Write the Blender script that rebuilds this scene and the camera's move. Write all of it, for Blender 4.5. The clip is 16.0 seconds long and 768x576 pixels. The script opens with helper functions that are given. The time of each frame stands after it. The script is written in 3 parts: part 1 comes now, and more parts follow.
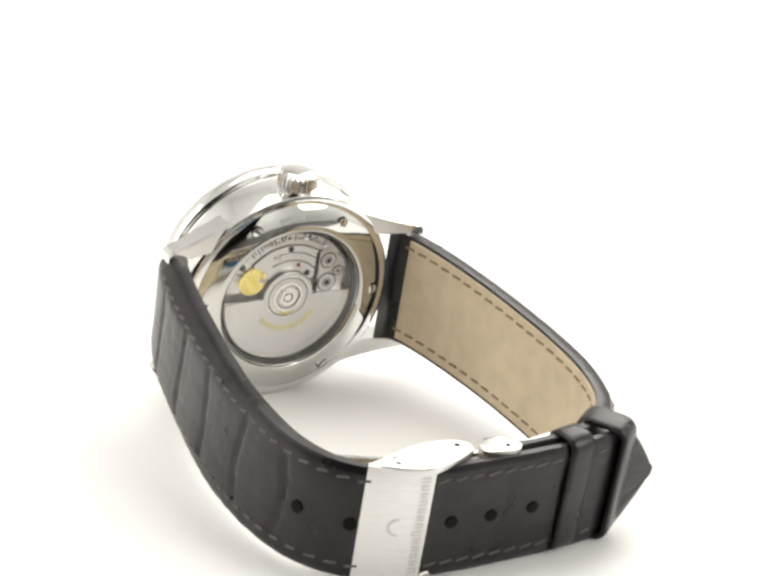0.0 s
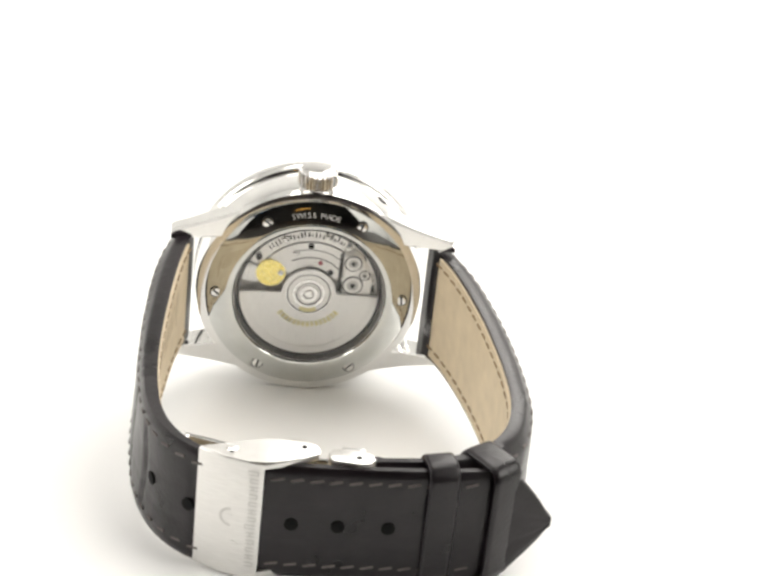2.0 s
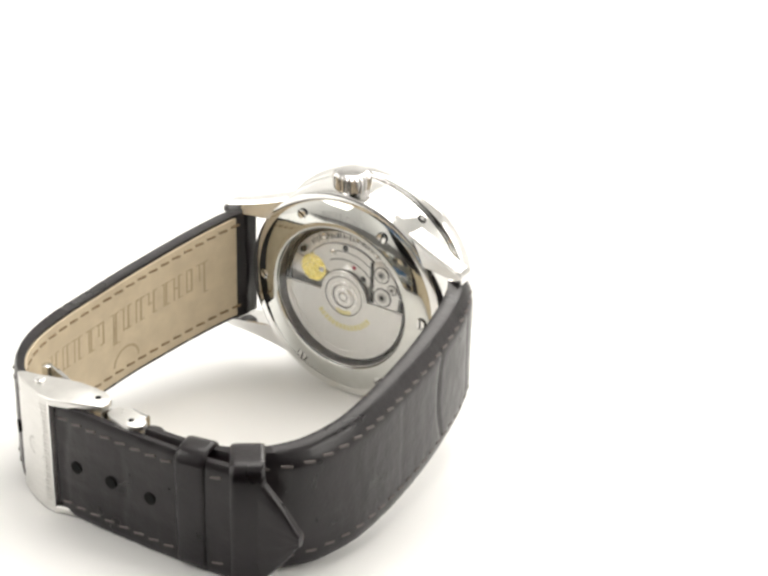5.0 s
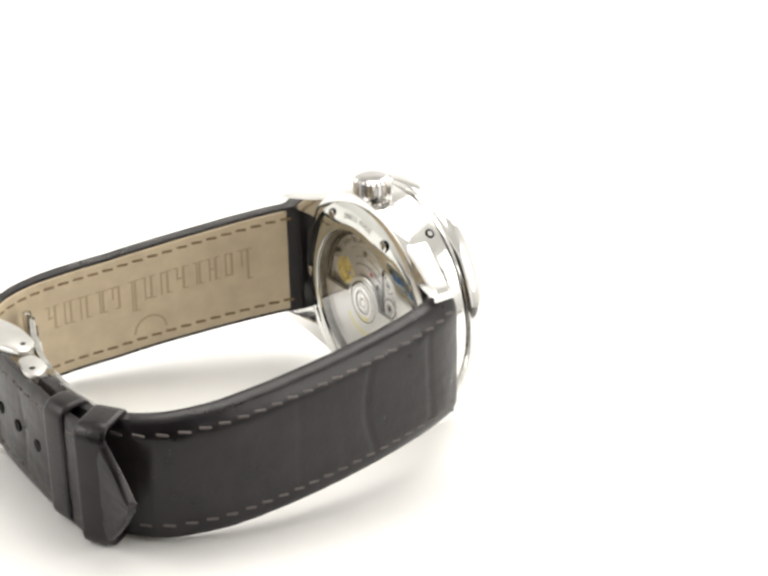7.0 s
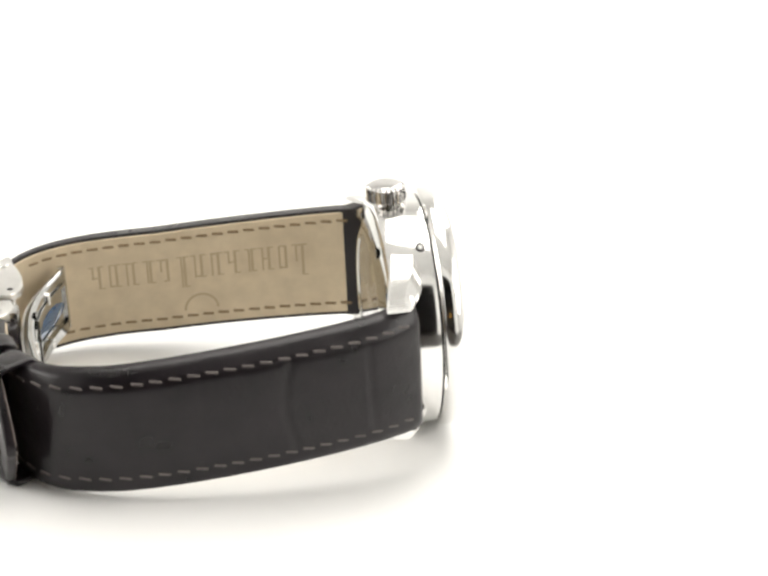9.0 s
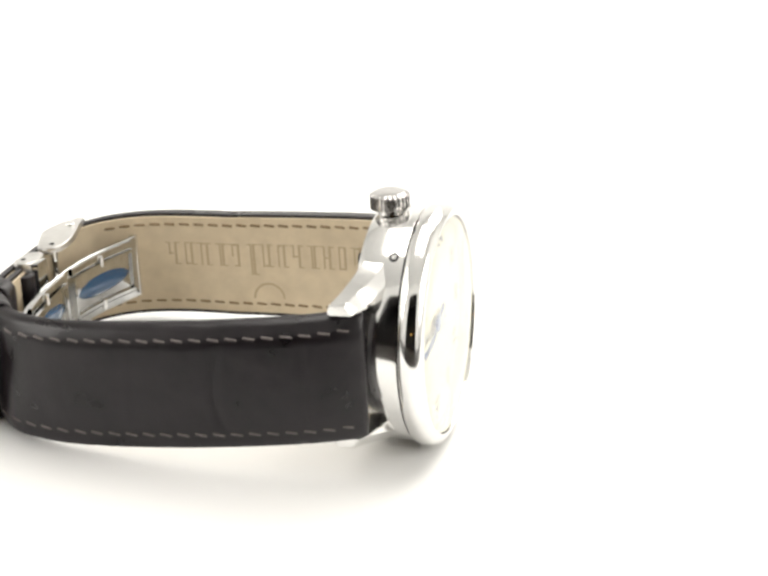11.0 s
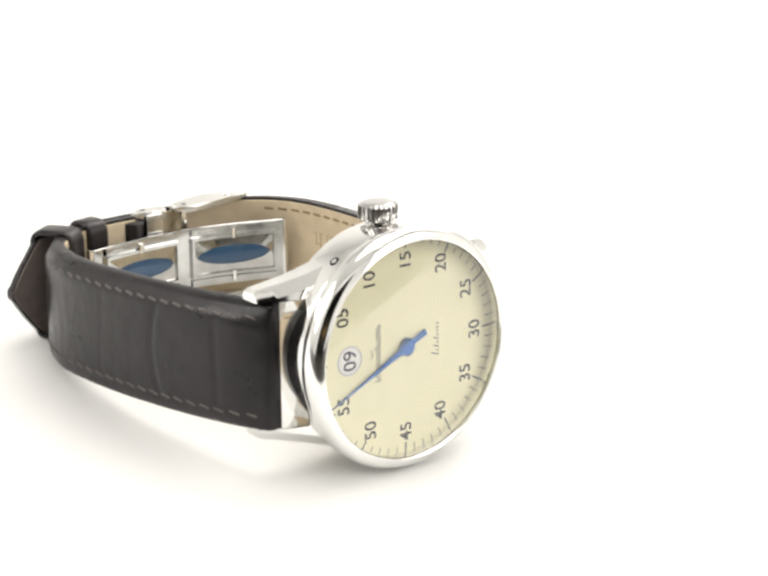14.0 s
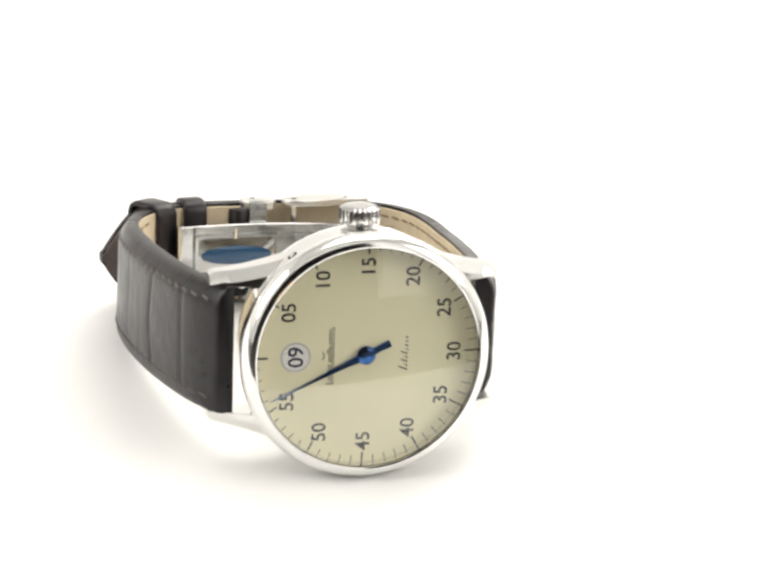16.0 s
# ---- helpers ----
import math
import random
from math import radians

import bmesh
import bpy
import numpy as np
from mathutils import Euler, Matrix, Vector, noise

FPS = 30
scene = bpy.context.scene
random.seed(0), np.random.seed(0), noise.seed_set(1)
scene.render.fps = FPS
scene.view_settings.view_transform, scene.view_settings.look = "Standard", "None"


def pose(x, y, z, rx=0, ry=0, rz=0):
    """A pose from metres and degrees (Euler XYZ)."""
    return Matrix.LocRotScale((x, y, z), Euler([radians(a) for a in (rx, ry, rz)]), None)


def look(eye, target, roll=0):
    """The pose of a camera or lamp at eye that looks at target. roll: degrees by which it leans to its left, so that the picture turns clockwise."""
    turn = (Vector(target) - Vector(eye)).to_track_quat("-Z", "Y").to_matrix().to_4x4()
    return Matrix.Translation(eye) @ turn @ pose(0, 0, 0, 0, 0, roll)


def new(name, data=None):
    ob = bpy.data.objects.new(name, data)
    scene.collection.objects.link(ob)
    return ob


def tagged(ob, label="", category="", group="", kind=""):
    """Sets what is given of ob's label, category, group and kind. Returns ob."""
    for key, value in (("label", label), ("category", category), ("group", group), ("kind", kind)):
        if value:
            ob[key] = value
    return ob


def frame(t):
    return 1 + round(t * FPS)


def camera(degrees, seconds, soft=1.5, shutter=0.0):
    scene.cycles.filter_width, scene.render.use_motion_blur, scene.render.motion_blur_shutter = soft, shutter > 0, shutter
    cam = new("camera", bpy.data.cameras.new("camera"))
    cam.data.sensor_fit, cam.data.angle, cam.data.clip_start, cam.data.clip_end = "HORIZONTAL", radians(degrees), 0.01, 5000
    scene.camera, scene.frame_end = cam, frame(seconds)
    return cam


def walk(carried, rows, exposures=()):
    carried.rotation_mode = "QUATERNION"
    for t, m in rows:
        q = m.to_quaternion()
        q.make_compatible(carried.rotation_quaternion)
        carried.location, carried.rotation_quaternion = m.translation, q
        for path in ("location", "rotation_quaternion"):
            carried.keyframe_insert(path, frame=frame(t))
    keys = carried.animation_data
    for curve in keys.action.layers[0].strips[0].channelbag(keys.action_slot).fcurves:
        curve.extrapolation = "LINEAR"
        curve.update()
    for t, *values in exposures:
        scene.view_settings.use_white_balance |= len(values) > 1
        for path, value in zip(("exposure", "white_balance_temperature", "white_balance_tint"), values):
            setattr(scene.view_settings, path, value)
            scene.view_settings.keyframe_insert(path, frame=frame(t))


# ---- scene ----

# The camera stands still and looks down at a watch that turns slowly on a white board.
cam = camera(21.834, 16.0, soft=3.0)
EYE = Vector((0.0, -0.30468, 0.14908))
YAW, PITCH, ROLL = radians(1.7648), radians(22.1945), 4.8677
AIM = EYE + Vector((math.sin(YAW) * math.cos(PITCH), math.cos(YAW) * math.cos(PITCH), -math.sin(PITCH)))
walk(cam, [(0.0, look(EYE, AIM, ROLL)), (16.0, look(EYE, AIM, ROLL))], exposures=[(0.0, 0.34), (16.0, 0.34)])

# ---- light: a white photo tent, soft lamps above and at the sides, the room behind the camera dim ----
world = bpy.data.worlds.new("room_air")
scene.world = world
world.use_nodes = True
world.node_tree.nodes["Background"].inputs[0].default_value = (0.9, 0.95, 1.0, 1)
world.node_tree.nodes["Background"].inputs[1].default_value = 0.02


def softbox(name, eye, target, sx, sy, power, color):
    lamp = bpy.data.lights.new(name, "AREA")
    lamp.shape, lamp.size, lamp.size_y, lamp.energy, lamp.color = "RECTANGLE", sx, sy, power, color
    ob = new(name, lamp)
    ob.matrix_world = look(eye, target)
    return ob


softbox("softbox_top", (0.03, 0.16, 0.62), (0.0, 0.04, 0.0), 0.45, 0.40, 1.7, (1.0, 0.965, 0.915))
softbox("softbox_back", (0.26, 0.46, 0.46), (0.0, 0.0, 0.02), 0.35, 0.35, 1.6, (1.0, 0.965, 0.915))
softbox("softbox_right", (0.50, -0.14, 0.30), (0.0, 0.0, 0.02), 0.34, 0.34, 1.2, (1.0, 0.965, 0.915))
softbox("softbox_left", (-0.50, -0.13, 0.30), (0.0, 0.0, 0.02), 0.34, 0.34, 1.3, (1.0, 0.965, 0.92))


# ---- materials ----
def material(name, color, rough=0.5, metal=0.0, **more):
    m = bpy.data.materials.new(name)
    m.use_nodes = True
    b = m.node_tree.nodes["Principled BSDF"]
    b.inputs["Base Color"].default_value = (*color, 1)
    b.inputs["Roughness"].default_value = rough
    b.inputs["Metallic"].default_value = metal
    for key, value in more.items():
        b.inputs[key.replace("_", " ")].default_value = value
    return m


def vary(m, scale, low, high, detail=4.0, stretch=(1, 1, 1), rough=None, bump=0.0, bump_scale=None, voronoi=False, distance=0.0001):
    """Two tones by a noise, an optional roughness range, and a fine relief."""
    t = m.node_tree
    b = t.nodes["Principled BSDF"]
    co = t.nodes.new("ShaderNodeTexCoord")
    mp = t.nodes.new("ShaderNodeMapping")
    mp.inputs["Scale"].default_value = stretch
    t.links.new(co.outputs["Object"], mp.inputs["Vector"])
    no = t.nodes.new("ShaderNodeTexNoise")
    no.inputs["Scale"].default_value, no.inputs["Detail"].default_value = scale, detail
    t.links.new(mp.outputs[0], no.inputs["Vector"])
    ramp = t.nodes.new("ShaderNodeValToRGB")
    ramp.color_ramp.elements[0].position, ramp.color_ramp.elements[1].position = 0.3, 0.7
    ramp.color_ramp.elements[0].color, ramp.color_ramp.elements[1].color = (*low, 1), (*high, 1)
    t.links.new(no.outputs["Fac"], ramp.inputs[0])
    t.links.new(ramp.outputs[0], b.inputs["Base Color"])
    if rough:
        mr = t.nodes.new("ShaderNodeMapRange")
        mr.inputs["To Min"].default_value, mr.inputs["To Max"].default_value = rough
        t.links.new(no.outputs["Fac"], mr.inputs["Value"])
        t.links.new(mr.outputs[0], b.inputs["Roughness"])
    if bump:
        bp = t.nodes.new("ShaderNodeBump")
        bp.inputs["Strength"].default_value, bp.inputs["Distance"].default_value = bump, distance
        if voronoi:
            tx = t.nodes.new("ShaderNodeTexVoronoi")
            tx.feature = "DISTANCE_TO_EDGE"
            out = "Distance"
        else:
            tx = t.nodes.new("ShaderNodeTexNoise")
            tx.inputs["Detail"].default_value = 3
            out = "Fac"
        tx.inputs["Scale"].default_value = bump_scale or scale * 4
        t.links.new(mp.outputs[0], tx.inputs["Vector"])
        t.links.new(tx.outputs[out], bp.inputs["Height"])
        t.links.new(bp.outputs[0], b.inputs["Normal"])
    return m


WHITE = vary(material("white_table_film", (0.86, 0.86, 0.85), 0.55), 9, (0.84, 0.84, 0.83), (0.88, 0.88, 0.87), rough=(0.5, 0.62), bump=0.03, bump_scale=900)
FABRIC = vary(material("white_tent_fabric", (0.85, 0.85, 0.84), 0.9), 14, (0.82, 0.82, 0.81), (0.88, 0.88, 0.87), bump=0.1, bump_scale=1500)
WOOD = vary(material("dark_wood", (0.030, 0.026, 0.023), 0.5), 30, (0.020, 0.0175, 0.0155), (0.038, 0.033, 0.029), stretch=(1, 9, 1), rough=(0.4, 0.6), bump=0.1)
ROOM = vary(material("dim_room_paint", (0.06, 0.056, 0.052), 0.8), 3, (0.05, 0.047, 0.044), (0.07, 0.065, 0.06))
STEEL = vary(material("polished_steel", (0.83, 0.825, 0.81), 0.06, 1.0), 700, (0.81, 0.805, 0.79), (0.85, 0.845, 0.83), rough=(0.07, 0.13))
BACK = vary(material("caseback_steel", (0.64, 0.645, 0.62), 0.06, 1.0), 400, (0.61, 0.615, 0.59), (0.67, 0.675, 0.65), rough=(0.04, 0.09))
BRUSHED = vary(material("brushed_steel", (0.70, 0.69, 0.67), 0.3, 1.0), 500, (0.66, 0.65, 0.63), (0.74, 0.73, 0.71), stretch=(1, 1, 12), rough=(0.24, 0.36), bump=0.05, bump_scale=3000)
ROTOR = vary(material("rotor_steel", (0.72, 0.71, 0.69), 0.3, 1.0), 600, (0.68, 0.67, 0.65), (0.76, 0.75, 0.73), stretch=(14, 1, 1), rough=(0.22, 0.4), bump=0.06, bump_scale=2500)
PLATE = vary(material("movement_plate", (0.42, 0.41, 0.39), 0.35, 1.0), 900, (0.30, 0.29, 0.28), (0.5, 0.49, 0.47), rough=(0.25, 0.5), bump=0.2, bump_scale=1500)
ENGRAVED = material("etched_steel", (0.58, 0.57, 0.55), 0.5, 1.0)
# steel toned darker: the blade's dark reflections are put into its colour
BLADE = vary(material("blade_steel", (0.52, 0.52, 0.51), 0.15, 1.0), 600, (0.46, 0.46, 0.45), (0.57, 0.57, 0.56), rough=(0.06, 0.14))
# crown steel darkened for contrast; the colour stands in for dark reflections
CROWN = vary(material("darkened_crown_steel", (0.60, 0.59, 0.58), 0.12, 1.0), 500, (0.55, 0.54, 0.53), (0.65, 0.64, 0.63), rough=(0.08, 0.16))
WARM = material("warm_lamp_glow", (0.9, 0.5, 0.15), 0.5, 0.0, Emission_Color=(1.0, 0.5, 0.1, 1.0), Emission_Strength=4.0)
# near-black for slots, wells and holes: their shade is put into the colour
SHADE_BLACK = material("recess_shade_black", (0.006, 0.006, 0.006), 0.7, 0.0, Specular_IOR_Level=0.1)
GOLD = vary(material("gilt_brass", (0.9, 0.76, 0.22), 0.3, 1.0), 900, (0.86, 0.70, 0.17), (0.94, 0.82, 0.28), rough=(0.2, 0.35))
GILT = material("gilt_print", (0.66, 0.60, 0.26), 0.5)
RUBY = material("ruby_jewel", (0.35, 0.02, 0.05), 0.1)
DIAL = vary(material("cream_dial", (0.79, 0.75, 0.52), 0.45), 250, (0.77, 0.735, 0.505), (0.81, 0.77, 0.54), rough=(0.4, 0.5))
INK = material("dark_brown_ink", (0.02, 0.017, 0.014), 0.5)
NIGHT = material("blue_black_ink", (0.012, 0.014, 0.04), 0.5)
TEXT_AND_RIM = material("engraving_and_rim_shade_grey", (0.5, 0.5, 0.49), 0.5)
DISC = material("white_hour_disc", (0.78, 0.77, 0.74), 0.5)
BLUE = vary(material("blued_steel", (0.045, 0.12, 0.34), 0.22, 1.0), 800, (0.035, 0.105, 0.30), (0.055, 0.14, 0.38), rough=(0.05, 0.09))
LEATHER = vary(material("dark_brown_leather", (0.010, 0.0076, 0.0094), 0.36, 0.0, Specular_IOR_Level=0.38), 160, (0.0062, 0.0048, 0.006), (0.0148, 0.0112, 0.0138), rough=(0.2, 0.42), bump=0.45, bump_scale=800, voronoi=True, distance=0.00008)
LINING = vary(material("tan_leather_lining", (0.62, 0.52, 0.365), 0.6), 300, (0.57, 0.475, 0.33), (0.67, 0.565, 0.40), rough=(0.5, 0.7), bump=0.15, bump_scale=2500)
TAIL = vary(material("brown_suede", (0.22, 0.18, 0.165), 0.8), 400, (0.19, 0.155, 0.14), (0.25, 0.205, 0.19), bump=0.2)
STAMP = material("pressed_lining_mark", (0.45, 0.355, 0.225), 0.65)
THREAD = material("brown_thread", (0.105, 0.09, 0.085), 0.7)
THREAD_IN = material("tan_brown_thread", (0.24, 0.165, 0.09), 0.7)
FILM = material("blue_protective_film", (0.018, 0.075, 0.17), 0.12, 0.0, Coat_Weight=0.6)
GLASS = material("sapphire_glass", (1, 1, 1), 0.0, 0.0, Transmission_Weight=1.0, IOR=1.56)

# ---- mesh helpers, in the watch's own space: millimetres, x to six o'clock, y to the back, z to the crown ----
MM = 0.001


def mesh_of(name, bm, mat, smooth=True, sharp=35):
    bmesh.ops.recalc_face_normals(bm, faces=bm.faces[:])
    me = bpy.data.meshes.new(name)
    bm.to_mesh(me)
    bm.free()
    me.materials.append(mat)
    if smooth:
        me.shade_smooth()
        me.set_sharp_from_angle(angle=radians(sharp))
    return me


def part(name, bm, mat, parent, label="", smooth=True, sharp=35):
    """One mesh object under a thing or a part; lengths in the bmesh are millimetres."""
    bmesh.ops.scale(bm, vec=(MM, MM, MM), verts=bm.verts[:])
    ob = new(name, mesh_of(name, bm, mat, smooth, sharp))
    ob.parent = parent
    if parent is WATCH:
        ob.matrix_local = POSE
    if label:
        tagged(ob, label)
    return ob


def lathe(profile, n=128, closed=False, bm=None):
    """Turns (radius, y) pairs about the y axis."""
    bm = bm or bmesh.new()
    rings = []
    for r, y in profile:
        if r < 1e-6:
            rings.append([bm.verts.new((0, y, 0))])
        else:
            rings.append([bm.verts.new((r * math.cos(2 * math.pi * k / n), y, r * math.sin(2 * math.pi * k / n))) for k in range(n)])
    pairs = list(zip(rings, rings[1:])) + ([(rings[-1], rings[0])] if closed else [])
    for a, b in pairs:
        for k in range(n):
            q = [a[k % len(a)], a[(k + 1) % len(a)], b[(k + 1) % len(b)], b[k % len(b)]]
            q = list(dict.fromkeys(q))
            if len(q) > 2:
                bm.faces.new(q)
    return bm


def prism(outline, a, b, axis="y", bevel=0.0, bm=None):
    """Pulls a flat outline from a to b along an axis; outline pairs are (x, z) for y, (x, y) for z, (y, z) for x."""
    bm = bm or bmesh.new()
    at = {"y": lambda p, h: (p[0], h, p[1]), "z": lambda p, h: (p[0], p[1], h), "x": lambda p, h: (h, p[0], p[1])}[axis]
    va, vb = [bm.verts.new(at(p, a)) for p in outline], [bm.verts.new(at(p, b)) for p in outline]
    bm.faces.new(va)
    bm.faces.new(vb[::-1])
    n = len(outline)
    for k in range(n):
        bm.faces.new((va[k], vb[k], vb[(k + 1) % n], va[(k + 1) % n]))
    if bevel:
        rim = [e for e in bm.edges if (e.verts[0] in va) == (e.verts[1] in va)]
        bmesh.ops.bevel(bm, geom=rim, offset=bevel, segments=2, affect="EDGES", profile=0.5)
    return bm


def circle(cx, cz, r, n=24, a0=0.0, a1=360.0):
    m = n if a1 - a0 >= 360 else n + 1
    return [(cx + r * math.cos(radians(a0 + (a1 - a0) * k / n)), cz + r * math.sin(radians(a0 + (a1 - a0) * k / n))) for k in range(m)]


def smooth_path(points, step):
    """A curve through the points, cut at even steps: places and headings."""
    pts = [Vector(p) for p in points]
    pts = [2 * pts[0] - pts[1], *pts, 2 * pts[-1] - pts[-2]]
    fine = []
    for k in range(1, len(pts) - 2):
        p0, p1, p2, p3 = pts[k - 1:k + 3]
        for j in range(30):
            u = j / 30
            fine.append(0.5 * (2 * p1 + (p2 - p0) * u + (2 * p0 - 5 * p1 + 4 * p2 - p3) * u * u + (3 * p1 - p0 - 3 * p2 + p3) * u ** 3))
    fine.append(pts[-2])
    out, acc, goal = [fine[0]], 0.0, step
    for a, b in zip(fine, fine[1:]):
        d = (b - a).length
        while acc + d >= goal:
            out.append(a.lerp(b, (goal - acc) / d))
            goal += step
        acc += d
    ways = []
    for k in range(len(out)):
        w = out[min(k + 1, len(out) - 1)] - out[max(k - 1, 0)]
        ways.append(w.normalized())
    return out, ways


def letters(body, height, mat, name, parent, m, bold=0.0, shear=0.0, label=""):
    """Printed figures: the reading direction is x and up is y in the pose m (millimetres)."""
    cu = bpy.data.curves.new(name, "FONT")
    cu.body, cu.size, cu.extrude, cu.offset, cu.shear = body, height / 0.73, 0.012, bold, shear
    cu.align_x, cu.align_y, cu.resolution_u = "CENTER", "CENTER", 4
    tmp = bpy.data.objects.new("tmp", cu)
    scene.collection.objects.link(tmp)
    bpy.context.view_layer.update()
    me = bpy.data.meshes.new_from_object(tmp.evaluated_get(bpy.context.evaluated_depsgraph_get()))
    bpy.data.objects.remove(tmp)
    co = np.empty(len(me.vertices) * 3)
    me.vertices.foreach_get("co", co)
    co = co.reshape(-1, 3)
    mid = (co.min(0) + co.max(0)) / 2
    me.transform(Matrix.Diagonal((MM, MM, MM, 1)) @ m @ Matrix.Translation((-mid[0], -mid[1], 0)))
    me.materials.clear()
    me.materials.append(mat)
    ob = new(name, me)
    ob.parent = parent
    if label:
        tagged(ob, label)
    return ob


def frame_of(origin, right, up):
    """A pose whose x runs along right and y along up."""
    r, u = Vector(right).normalized(), Vector(up).normalized()
    n = r.cross(u)
    return Matrix(((r.x, u.x, n.x, origin[0]), (r.y, u.y, n.y, origin[1]), (r.z, u.z, n.z, origin[2]), (0, 0, 0, 1)))


# ---- the place ----
def slab(name, x0, x1, y0, y1, z0, z1, mat, label, category):
    bm = bmesh.new()
    bmesh.ops.create_cube(bm, size=1)
    for v in bm.verts:
        v.co = (x0 if v.co.x < 0 else x1, y0 if v.co.y < 0 else y1, z0 if v.co.z < 0 else z1)
    return tagged(new(name, mesh_of(name, bm, mat, False)), label, category, kind="structure")


slab("floor", -0.80, 0.80, -1.20, 0.80, -0.03, -0.003, WOOD, "dark brown wooden table top under the white board", "table top")
slab("white_board", -0.555, 0.555, -0.085, 0.615, -0.003, 0.0, WHITE, "smooth matte white board on which the watch turns", "board")
slab("wall_back", -0.56, 0.56, 0.62, 0.63, -0.003, 0.70, FABRIC, "white fabric back wall of the photo tent", "tent wall")
slab("wall_left", -0.57, -0.56, -0.44, 0.63, -0.003, 0.70, FABRIC, "white fabric side wall of the photo tent", "tent wall")
slab("wall_right", 0.56, 0.57, -0.44, 0.63, -0.003, 0.70, FABRIC, "white fabric side wall of the photo tent", "tent wall")
slab("ceiling", -0.57, 0.57, -0.44, 0.63, 0.70, 0.71, FABRIC, "white fabric roof of the photo tent", "tent roof")
slab("wall_front_left", -0.57, -0.26, -0.45, -0.44, -0.003, 0.71, FABRIC, "white fabric front flap of the photo tent", "tent wall")
slab("wall_front_right", 0.26, 0.57, -0.45, -0.44, -0.003, 0.71, FABRIC, "white fabric front flap of the photo tent", "tent wall")
slab("wall_front_top", -0.26, 0.26, -0.45, -0.44, 0.50, 0.71, FABRIC, "white fabric front flap of the photo tent", "tent wall")
slab("room_wall_rear", -0.82, 0.82, -1.22, -1.20, -0.03, 0.95, ROOM, "dim dark wall of the room behind the tent", "wall")
slab("room_wall_left", -0.82, -0.80, -1.20, 0.80, -0.03, 0.95, ROOM, "dim dark side wall of the room", "wall")
slab("room_wall_right", 0.80, 0.82, -1.20, 0.80, -0.03, 0.95, ROOM, "dim dark side wall of the room", "wall")
slab("room_wall_far", -0.82, 0.82, 0.80, 0.82, -0.03, 0.95, ROOM, "dim dark far wall of the room", "wall")
slab("room_ceiling", -0.82, 0.82, -1.22, 0.82, 0.95, 0.97, ROOM, "dim dark ceiling of the room", "ceiling")

bm = bmesh.new()
bmesh.ops.create_cone(bm, cap_ends=True, segments=16, radius1=0.007, radius2=0.007, depth=0.17)
tube = tagged(new("tube_lamp", mesh_of("tube_lamp", bm, WARM)), "warm glowing tube lamp on the dark room wall", "lamp")
tube.matrix_world = pose(0.06, -1.192, 0.27, 0, 62, 0)

# ---- the watch ----
WATCH = tagged(new("wristwatch"), "steel wristwatch, cream dial, dark brown leather strap, lying on its side", "watch")
XA, YA, ZA = Vector((-0.870228, -0.492578, 0.008376)), Vector((0.487964, -0.864168, -0.122899)), Vector((0.067775, -0.102861, 0.992384))
POSE = Matrix.Translation((-0.010850, 0.014574, 0.020100)) @ Matrix((XA, YA, ZA)).transposed().to_4x4()


